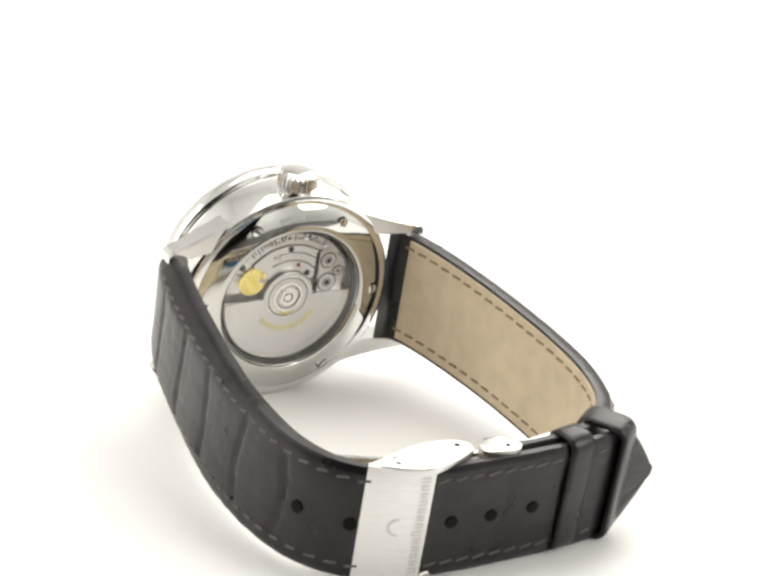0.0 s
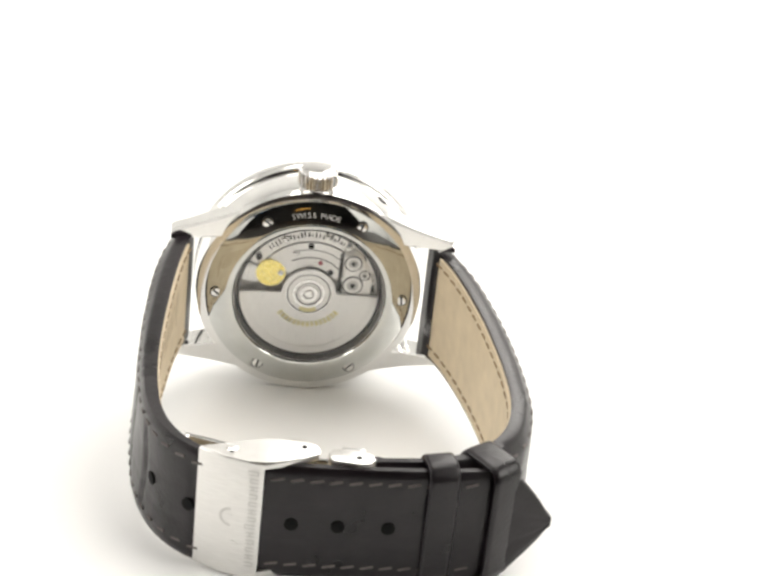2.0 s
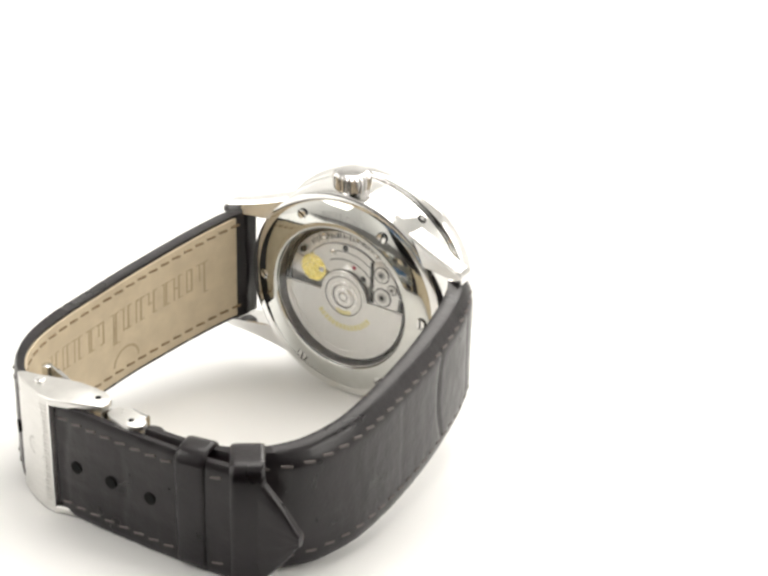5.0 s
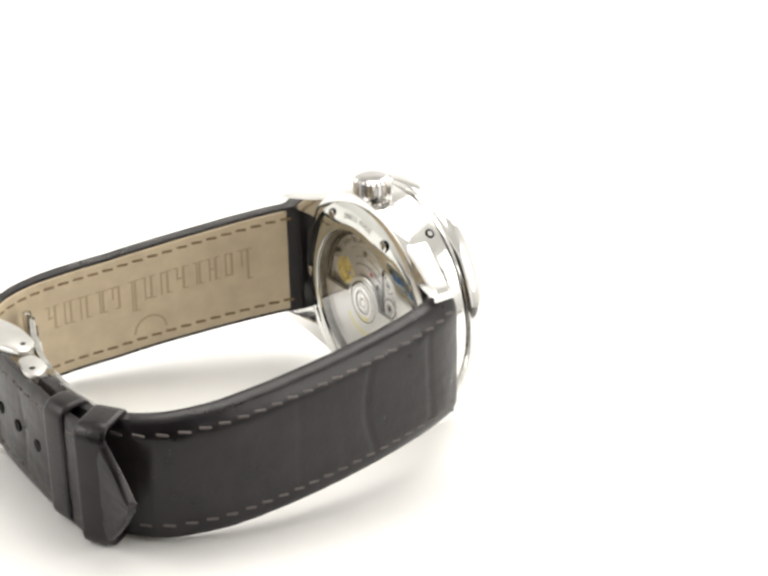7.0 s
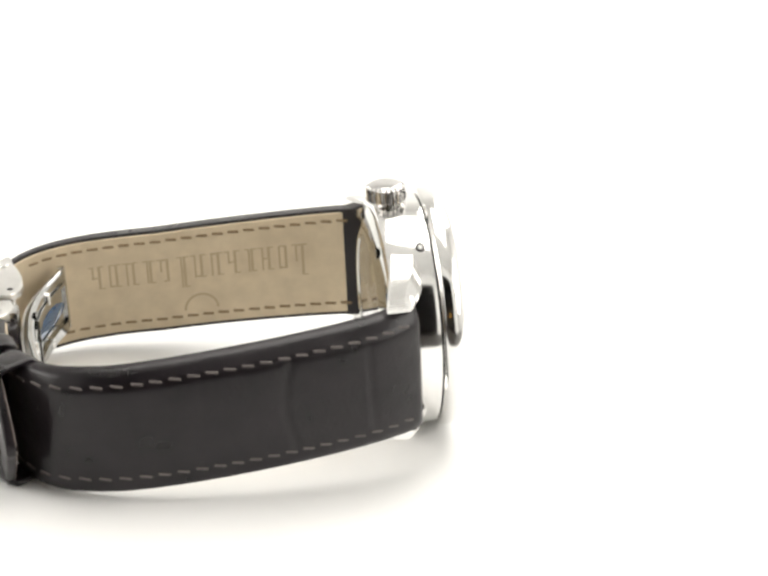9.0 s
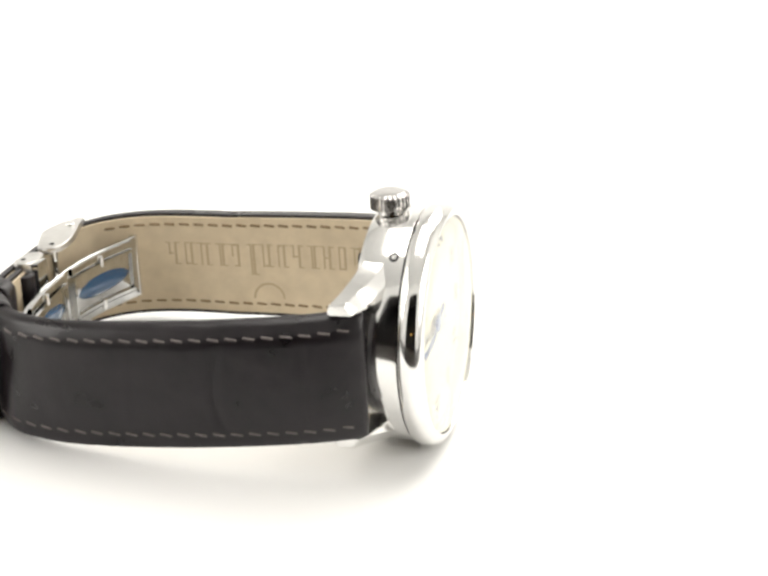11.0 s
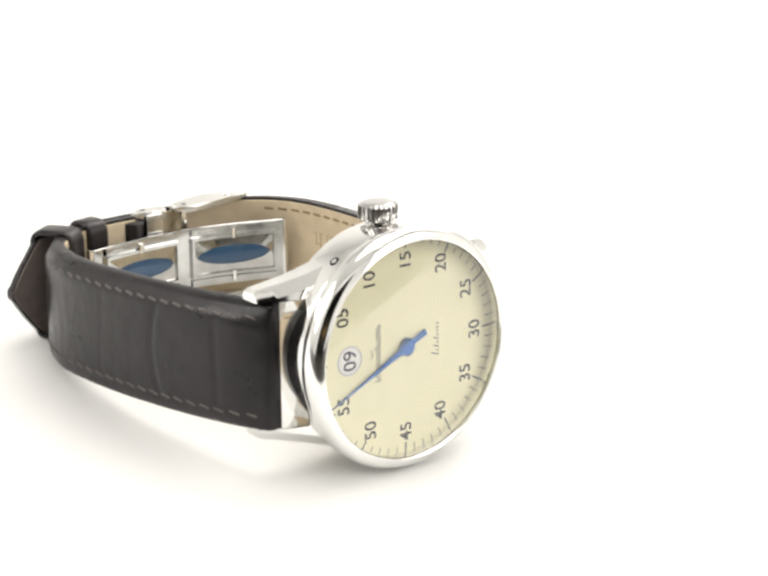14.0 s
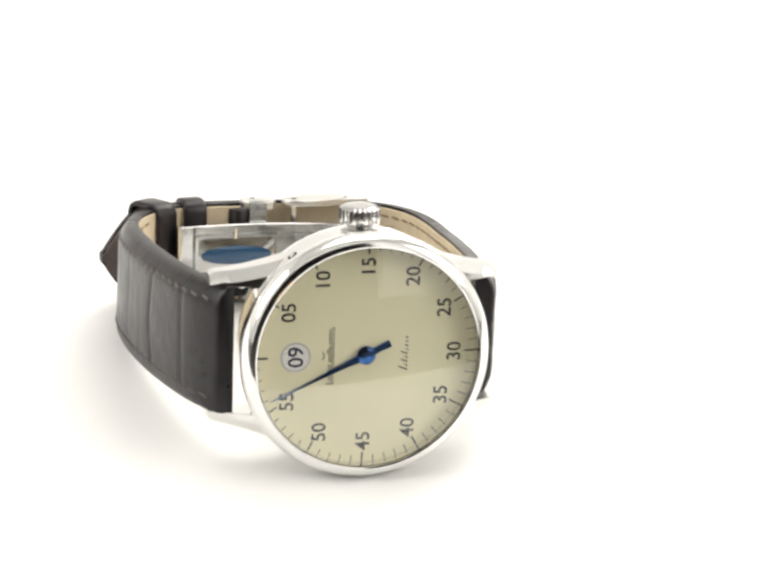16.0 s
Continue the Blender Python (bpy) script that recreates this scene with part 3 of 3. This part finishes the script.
def stitches(body, frame_at, n, half, step, flare, thick, s0, s1, inside, mat, mesh_cache={}):
    """Single slanted stitches in two rows, along the strap from s0 to s1 millimetres."""
    key = "in" if inside else "out"
    if key not in mesh_cache:
        bm = bmesh.new()
        bmesh.ops.create_cube(bm, size=1)
        for v in bm.verts:
            v.co = Vector((v.co.x * 1.95, v.co.y * 0.46, v.co.z * 0.30))
        bmesh.ops.bevel(bm, geom=bm.edges[:], offset=0.12, segments=1, affect="EDGES")
        bmesh.ops.scale(bm, vec=(MM, MM, MM), verts=bm.verts[:])
        mesh_cache[key] = mesh_of("stitch", bm, mat)
    d = s0
    while d < s1:
        k = min(int(d / step), n - 1)
        p, o, zc = frame_at(k)
        q = frame_at(min(k + 1, n - 1))[0]
        t = (q - p).normalized() if (q - p).length > 1e-6 else Vector((0, 1))
        p = p.lerp(q, min(1.0, d / step - k))
        for sz in (-1, 1):
            out = (-0.02 if inside else thick(k / (n - 1), 0.195, sz > 0) + 0.05) + flare(k, sz * 0.83)
            at = Vector((p.x + o.x * out, p.y + o.y * out, zc + sz * (half(k) - (2.1 if sz > 0 else 2.4))))
            along = Vector((t.x, t.y, 0.22 if not inside else 0.05)).normalized()
            rise = 0.0 if inside else (thick(k / (n - 1), 0.225, sz > 0) - thick(k / (n - 1), 0.165, sz > 0)) / (0.06 * half(k))
            nrm = Vector((o.x, o.y, sz * rise)).normalized()
            acr = nrm.cross(along).normalized()
            along = acr.cross(nrm)
            m = Matrix(((along.x, acr.x, nrm.x, at.x * MM), (along.y, acr.y, nrm.y, at.y * MM), (along.z, acr.z, nrm.z, at.z * MM), (0, 0, 0, 1)))
            ob = new("stitch", mesh_cache[key])
            ob.parent = body
            ob.matrix_local = m
        d += 2.75


LONG = [(19.3, 6.8), (20.8, 12.0), (22.0, 18.0), (23.1, 26.0), (24.1, 36.0), (24.6, 44.5), (24.5, 52.0), (23.8, 58.5), (21.9, 63.6), (18.8, 67.4), (15.0, 69.6), (11.0, 70.8), (3.5, 71.4), (-5.0, 71.6), (-13.0, 71.5), (-19.5, 71.1), (-26.0, 70.1), (-33.3, 68.6)]
SHORT = [(-19.4, 6.6), (-22.0, 12.6), (-24.1, 19.7), (-26.1, 29.6), (-27.4, 39.5), (-28.0, 47.5), (-27.8, 54.5), (-26.0, 61.2), (-21.9, 66.2), (-15.8, 68.9), (-6.5, 69.6)]


def build_strap():
    th_l = lambda s: 4.5 - 2.85 * min(1, s / 0.56) ** 1.5 - 0.6 * max(0.0, 1 - s / 0.1) ** 2
    th_s = lambda s: 4.6 - 1.3 * s - 1.2 * max(0.0, 1 - s / 0.12) ** 2 if s < 0.72 else max(1.65, 3.664 - 13.0 * (s - 0.72))
    w_l = lambda s: 20.4 - 1.2 * min(1, s / 0.6)
    w_s = lambda s: 20.7 - 1.4 * s
    def skin(th, low):
        def f(s, edge, top):
            pad = min(1.0, edge / 0.28)
            pad = pad * pad * (3 - 2 * pad)
            base = min(2.6 if top else low, th(s) - 0.1)
            return base + (th(s) - base) * pad
        return f
    a = strap("strap_long", LONG, th_l, w_l, "dark brown crocodile-grained leather strap half with punched holes and pointed tip", tip=7.0)
    stitches(*a, skin(th_l, 3.3), 3.5, 104.0, False, THREAD)
    stitches(*a, skin(th_l, 3.3), 5.0, 62.0, True, THREAD_IN)
    b = strap("strap_short", SHORT, th_s, w_s, "dark brown crocodile-grained leather strap half with keeper loops")
    stitches(*b, skin(th_s, 3.9), 3.5, 66.0, False, THREAD)
    stitches(*b, skin(th_s, 3.9), 5.0, 60.0, True, THREAD_IN)
    body, frame_at, n, half, step, flare = a
    # punched holes: near-black discs, the shade inside put into their colour
    first = min((i for i in range(n) if frame_at(i)[0].y > 60), key=lambda i: abs(frame_at(i)[0].x - 4.6)) * step
    for k in range(-3, 3):
        d = first + k * 7.0
        i = min(int(d / step), n - 1)
        p, o, zc = frame_at(i)
        out = th_l(i / (n - 1)) + 0.02 + flare(i, 0)
        nrm = Vector((o.x, o.y, 0))
        bm = bmesh.new()
        bmesh.ops.create_cone(bm, cap_ends=True, segments=18, radius1=1.0, radius2=1.0, depth=0.5)
        h = part("hole", bm, SHADE_BLACK, body, smooth=False)
        h.matrix_local = Matrix.Translation(Vector((p.x + o.x * out, p.y + o.y * out, zc)) * MM) @ nrm.to_track_quat("Z", "Y").to_matrix().to_4x4()
    # pressed mark on the lining, as plain strokes
    s = 12.0
    for k in range(13):
        big = k in (0, 7)
        h = 6.0 if big else 4.4
        bar = (4.2, 4.6 - h, 4.4 - h / 2, 4.2, 4.4 - h / 2)[k % 5]
        gap = (1.6, 1.1, 1.4, 0.9, 1.5, 1.2)[k % 6]
        for ds, w, z0, hh in ((0.0, 0.5, 4.2, h), (gap, 0.35, 4.2, h if k % 4 else h * 0.55), (0.5, gap - 0.5, bar, 0.35), (-0.3, 1.1, 4.25, 0.25), (-0.3, 1.1, 4.45 - h, 0.25), (gap - 0.3, 0.95, 4.25, 0.25)):
            bm = bmesh.new()
            i = int((s + ds) / step)
            p, o, zc = frame_at(i)
            q = frame_at(i + 1)[0]
            t = (q - p).normalized()
            vs = []
            for dz in (0, -hh):
                f = flare(i, (z0 + dz) / half(i)) - 0.03
                for dt in (0, w):
                    vs.append(bm.verts.new((p.x + o.x * f + t.x * dt, p.y + o.y * f + t.y * dt, zc + z0 + dz)))
            bm.faces.new((vs[0], vs[1], vs[3], vs[2]))
            part("pressed_stroke", bm, STAMP, body, smooth=False)
        s += 3.3 if big else 2.95
    bm = bmesh.new()
    rows = []
    for k in range(13):
        a = radians(k * 15)
        row = []
        for r in (2.7, 3.15):
            d, z = 30.8 + r * math.cos(a), -6.4 + r * math.sin(a)
            i = int(d / step)
            p, o, zc = frame_at(i)
            q = frame_at(i + 1)[0]
            c = p.lerp(q, d / step - i)
            f = flare(i, z / half(i)) - 0.03
            row.append(bm.verts.new((c.x + o.x * f, c.y + o.y * f, zc + z)))
        rows.append(row)
    for a, c in zip(rows, rows[1:]):
        bm.faces.new((a[0], a[1], c[1], c[0]))
    part("pressed_arc", bm, STAMP, body, smooth=False)
    # keeper loops
    body, frame_at, n, half, step, flare = b
    for name, x, wide, high in (("fixed_keeper", -15.2, 4.6, 4.0), ("sliding_keeper", -21.4, 5.0, 6.5)):
        k = min(range(n), key=lambda i: abs(frame_at(i)[0].x - x) + (0 if frame_at(i)[0].y > 60 else 99))
        p, o, zc = frame_at(k)
        t = (frame_at(k + 1)[0] - frame_at(k - 1)[0]).normalized()
        zc += 0.4
        hz, d0, d1, th = 9.3, -0.3, high, 0.9
        def rounded(grow, rad):
            out = []
            for cx, cz, a0 in ((d1 + grow - rad, hz + grow - rad, 0), (d0 - grow + rad, hz + grow - rad, 90), (d0 - grow + rad, -hz - grow + rad, 180), (d1 + grow - rad, -hz - grow + rad, 270)):
                out += circle(cx, cz, rad, 5, a0, a0 + 90)
            return out
        bm = bmesh.new()
        loops = []
        for grow, rad, u in ((0, 1.4, -0.95), (th * 0.55, 1.9, -1), (th * 0.9, 2.2, -0.9), (th, 2.3, -0.7), (th, 2.3, 0.7), (th * 0.9, 2.2, 0.9), (th * 0.55, 1.9, 1), (0, 1.4, 0.95)):
            loops.append([bm.verts.new((p.x + o.x * d + t.x * u * wide / 2, p.y + o.y * d + t.y * u * wide / 2, zc + z)) for d, z in rounded(grow, rad)])
        c = len(loops[0])
        for i in range(8):
            A, B = loops[i], loops[(i + 1) % 8]
            for j in range(c):
                bm.faces.new((A[j], A[(j + 1) % c], B[(j + 1) % c], B[j]))
        part(name, bm, LEATHER, WATCH, "dark brown leather keeper loop", sharp=50)


def curved_plate(pts, z0, z1, t, step=0.8, bm=None):
    """A bent plate of thickness t along (x, y) points, from z0 to z1."""
    bm = bm or bmesh.new()
    ps, ws = smooth_path(pts, step)
    rows = []
    for p, w in zip(ps, ws):
        o = Vector((-w.y, w.x)) * t
        b = 0.12
        rows.append([bm.verts.new(v) for v in ((p.x, p.y, z0 + b), (p.x, p.y, z1 - b), (p.x + o.x * .2, p.y + o.y * .2, z1), (p.x + o.x * .8, p.y + o.y * .8, z1), (p.x + o.x, p.y + o.y, z1 - b), (p.x + o.x, p.y + o.y, z0 + b), (p.x + o.x * .8, p.y + o.y * .8, z0), (p.x + o.x * .2, p.y + o.y * .2, z0))])
    for a, c in zip(rows, rows[1:]):
        for j in range(8):
            bm.faces.new((a[j], a[(j + 1) % 8], c[(j + 1) % 8], c[j]))
    bm.faces.new(rows[0])
    bm.faces.new(rows[-1][::-1])
    return bm


def build_clasp():
    zc, dx, dy = -1.0, -0.7, 1.5
    moved = lambda pts: [(x + dx, y + dy) for x, y in pts]
    cover = part("clasp_cover", curved_plate(moved([(9.9, 71.1), (12.0, 70.7), (15.0, 69.7), (17.4, 68.5), (19.0, 67.3)]), zc - 9.9, zc + 9.9, 0.9), BRUSHED, WATCH, "brushed steel folding clasp cover with engraved mark", sharp=40)
    for sz in (-1, 1):
        a, b = (zc + 8.9, zc + 10.1) if sz > 0 else (zc - 10.1, zc - 8.9)
        cheek = [(18.9, 68.0), (17.9, 67.5), (15.0, 67.1), (12.0, 66.2), (9.0, 65.6), (6.0, 65.4), (3.9, 65.7), (2.4, 66.7), (2.0, 68.0), (2.3, 69.2), (4.2, 70.2), (7.0, 71.0), (10.0, 72.0), (12.2, 71.6), (15.3, 70.5), (17.6, 69.3)]
        ch = part("clasp_cheek", prism(moved(cheek), a, b, "z", 0.25), BRUSHED, WATCH, "satin steel side plate of the clasp", sharp=40)
        part("pin_hole", prism(moved(circle(4.3, 67.5, 0.48, 16)), b if sz > 0 else a, (b + 0.03) if sz > 0 else (a - 0.03), "z"), SHADE_BLACK, ch, smooth=False)
        a, b = (zc + 8.0, zc + 9.9) if sz > 0 else (zc - 9.9, zc - 8.0)
        link = [(0.9, 68.2), (0.3, 67.3), (-1.6, 66.9), (-3.8, 67.2), (-5.4, 68.3), (-5.8, 69.6), (-5.0, 70.6), (-3.6, 70.9), (0.2, 70.2), (0.9, 69.5)]
        lk = part("clasp_link", prism(moved(link), a, b, "z", 0.3), BRUSHED, WATCH, "satin steel strap link of the clasp", sharp=40)
        part("pin_hole", prism(moved(circle(-3.4, 69.4, 0.45, 16)), b if sz > 0 else a, (b + 0.03) if sz > 0 else (a - 0.03), "z"), SHADE_BLACK, lk, smooth=False)
    for x, y in moved([(4.3, 67.5), (-3.4, 69.4)]):
        part("clasp_pin", prism([(q[0] + x, q[1]) for q in circle(0, y, 0.7, 16)], zc - 8.9, zc + 8.9, "z"), STEEL, WATCH)
    part("hinge_post", prism(moved([(-1.2, 66.2), (-4.4, 66.4), (-4.4, 67.6), (-1.2, 67.4)]), zc - 8.0, zc + 9.6, "z", 0.2), BLADE, WATCH, "polished steel hinge post", sharp=40)
    part("strap_end_loop", prism(moved(circle(-6.2, 68.4, 2.0, 24)), zc - 8.6, zc + 8.4, "z", 0.3), LEATHER, WATCH, "dark leather strap end round the clasp pin", sharp=50)
    part("push_button", prism(moved(circle(14.6, 68.6, 0.9, 20)), zc + 10.0, zc + 10.4, "z", 0.15), STEEL, WATCH, "small rounded steel push button", sharp=50)
    zb = -0.6
    # inner folding blade with two framed windows that still carry blue film
    arc = [(-18.6, 64.3), (-14.0, 65.2), (-7.0, 65.9), (0.0, 65.9), (6.0, 65.2), (12.0, 63.6), (17.0, 61.7), (20.8, 60.2)]
    blade = part("clasp_blade", curved_plate(arc, zb - 5.75, zb + 5.75, 0.6), BLADE, WATCH, "polished steel folding blade inside the clasp")
    ps, ws = smooth_path(arc, 0.25)

    def on(s, z, d):
        i = max(0, min(len(ps) - 1, int(round(s / 0.25))))
        w = ws[i]
        return Vector((ps[i].x + w.y * d, ps[i].y - w.x * d, zb + z))

    def along(x):
        return 0.25 * min(range(len(ps)), key=lambda i: abs(ps[i].x - x))

    for x0, x1 in ((-16.2, -0.1), (2.7, 18.7)):
        s0, s1 = along(x0), along(x1)
        mid, hw, hz = (s0 + s1) / 2, (s1 - s0) / 2, 3.9
        # raised frame with a sunk oval opening
        bm = bmesh.new()
        N = 64
        loops = []
        for kind, d in (("box", 0.0), ("box", 0.75), ("lip", 0.75), ("lip", 0.25), ("oval", 0.45), ("oval", 0.12)):
            row = []
            for k in range(N):
                a = 2 * math.pi * k / N
                c, s_ = math.cos(a), math.sin(a)
                if kind == "oval":
                    u, v = c * hw * 0.84, s_ * hz * 0.47
                else:
                    f = 1 / max(abs(c), abs(s_))
                    grow = 0.0 if kind == "box" else 0.55
                    u, v = c * f * (hw - grow), s_ * f * (hz - grow)
                row.append(bm.verts.new(on(mid + u, v, d)))
            loops.append(row)
        for A, B in zip(loops, loops[1:]):
            for k in range(N):
                bm.faces.new((A[k], A[(k + 1) % N], B[(k + 1) % N], B[k]))
        part("window_frame", bm, BLADE, blade, sharp=25)
        bm = bmesh.new()
        rings = [[bm.verts.new(on(mid + hw * g * math.cos(2 * math.pi * k / 40), hz * h * 0.84 * math.sin(2 * math.pi * k / 40), d)) for k in range(40)] for g, h, d in ((0.85, 0.57, 0.2), (0.6, 0.4, 0.4), (0.3, 0.2, 0.47))]
        for A, B in zip(rings, rings[1:]):
            for k in range(40):
                bm.faces.new((A[k], A[(k + 1) % 40], B[(k + 1) % 40], B[k]))
        bm.faces.new(rings[-1])
        part("film_oval", bm, FILM, blade, "blue protective film in an oval window", sharp=60)
        # raised rails above and below the window, with small pegs
        for z in (4.85, -4.85):
            bm = bmesh.new()
            N = 24
            rows = []
            for k in range(N + 1):
                u = s0 + (s1 - s0) * k / N
                rows.append([bm.verts.new(on(u, z + dz, d)) for dz, d in ((-0.7, 0.0), (-0.6, 0.4), (0.6, 0.4), (0.7, 0.0))])
            for A, B in zip(rows, rows[1:]):
                for q in range(3):
                    bm.faces.new((A[q], A[q + 1], B[q + 1], B[q]))
            part("rail", bm, BLADE, blade, sharp=40)
            c = on(mid, z * 0.84, 0.5)
            part("peg", prism([(q[0] + c.x, q[1]) for q in circle(0, c.y, 0.45, 12)], c.z - 0.9, c.z + 0.9, "z"), STEEL, blade, sharp=40)
    # second blade behind it and the hinges
    part("clasp_blade_outer", curved_plate([(-16.0, 66.2), (-8.0, 67.1), (0.0, 67.3), (7.0, 66.8), (13.0, 65.2), (18.0, 63.0)], zc - 4.5, zc + 4.5, 0.5), BRUSHED, WATCH, "steel outer blade of the folding clasp")
    for x, y, r in ((20.6, 61.1, 0.8), (-18.6, 65.2, 0.8)):
        part("clasp_hinge", prism([(q[0] + x, q[1]) for q in circle(0, y, r, 20)], zb - 5.75, zb + 5.75, "z", 0.1), STEEL, WATCH, "polished steel hinge barrel", sharp=40)
    # engraved strokes and an arc on the cover
    def skin(x):
        return 73.53 - (x - 9.3) * 0.12 - (x - 9.3) ** 2 * 0.029
    for k in range(13):
        z = zc + 8.6 - k * 1.32
        h = 1.6 if k in (0, 7) else 1.25
        x0 = 10.0
        for za, zb, xa, xb in ((0, 0.22, 0, h), (0.62, 0.8, 0, h), (0.22, 0.62, (0, h - 0.2, h / 2)[k % 3], (0.2, h, h / 2 + 0.2)[k % 3])):
            bm = bmesh.new()
            bm.faces.new([bm.verts.new((x, skin(x) + 0.02, zz)) for x, zz in ((x0 + xa, z - za), (x0 + xb, z - za), (x0 + xb, z - zb), (x0 + xa, z - zb))])
            part("engraved_stroke", bm, ENGRAVED, cover, smooth=False)
    bm = bmesh.new()
    rows = []
    for k in range(13):
        a = radians(90 + k * 15)
        rows.append([bm.verts.new((13.6 - r * math.cos(a), skin(13.6 - r * math.cos(a)) + 0.02, zc + r * math.sin(a))) for r in (1.2, 1.6)])
    for A, B in zip(rows, rows[1:]):
        bm.faces.new((A[0], A[1], B[1], B[0]))
    part("engraved_arc", bm, ENGRAVED, cover, smooth=False)


build_case()
build_face()
build_back()
build_strap()
build_clasp()


def motions():
    turn = [(0.0, 0.00), (1.0, -12.33), (2.0, -24.66), (3.0, -36.97), (4.0, -49.26), (5.0, -61.49), (6.0, -73.70), (7.0, -85.88), (8.0, -98.05), (9.0, -110.20), (10.0, -122.33), (11.0, -134.45), (12.0, -146.55), (13.0, -158.62), (14.0, -170.66), (15.0, -182.69), (16.0, -194.71)]
    walk(WATCH, [(t, pose(0, 0, 0, 0, 0, a)) for t, a in turn])


motions()
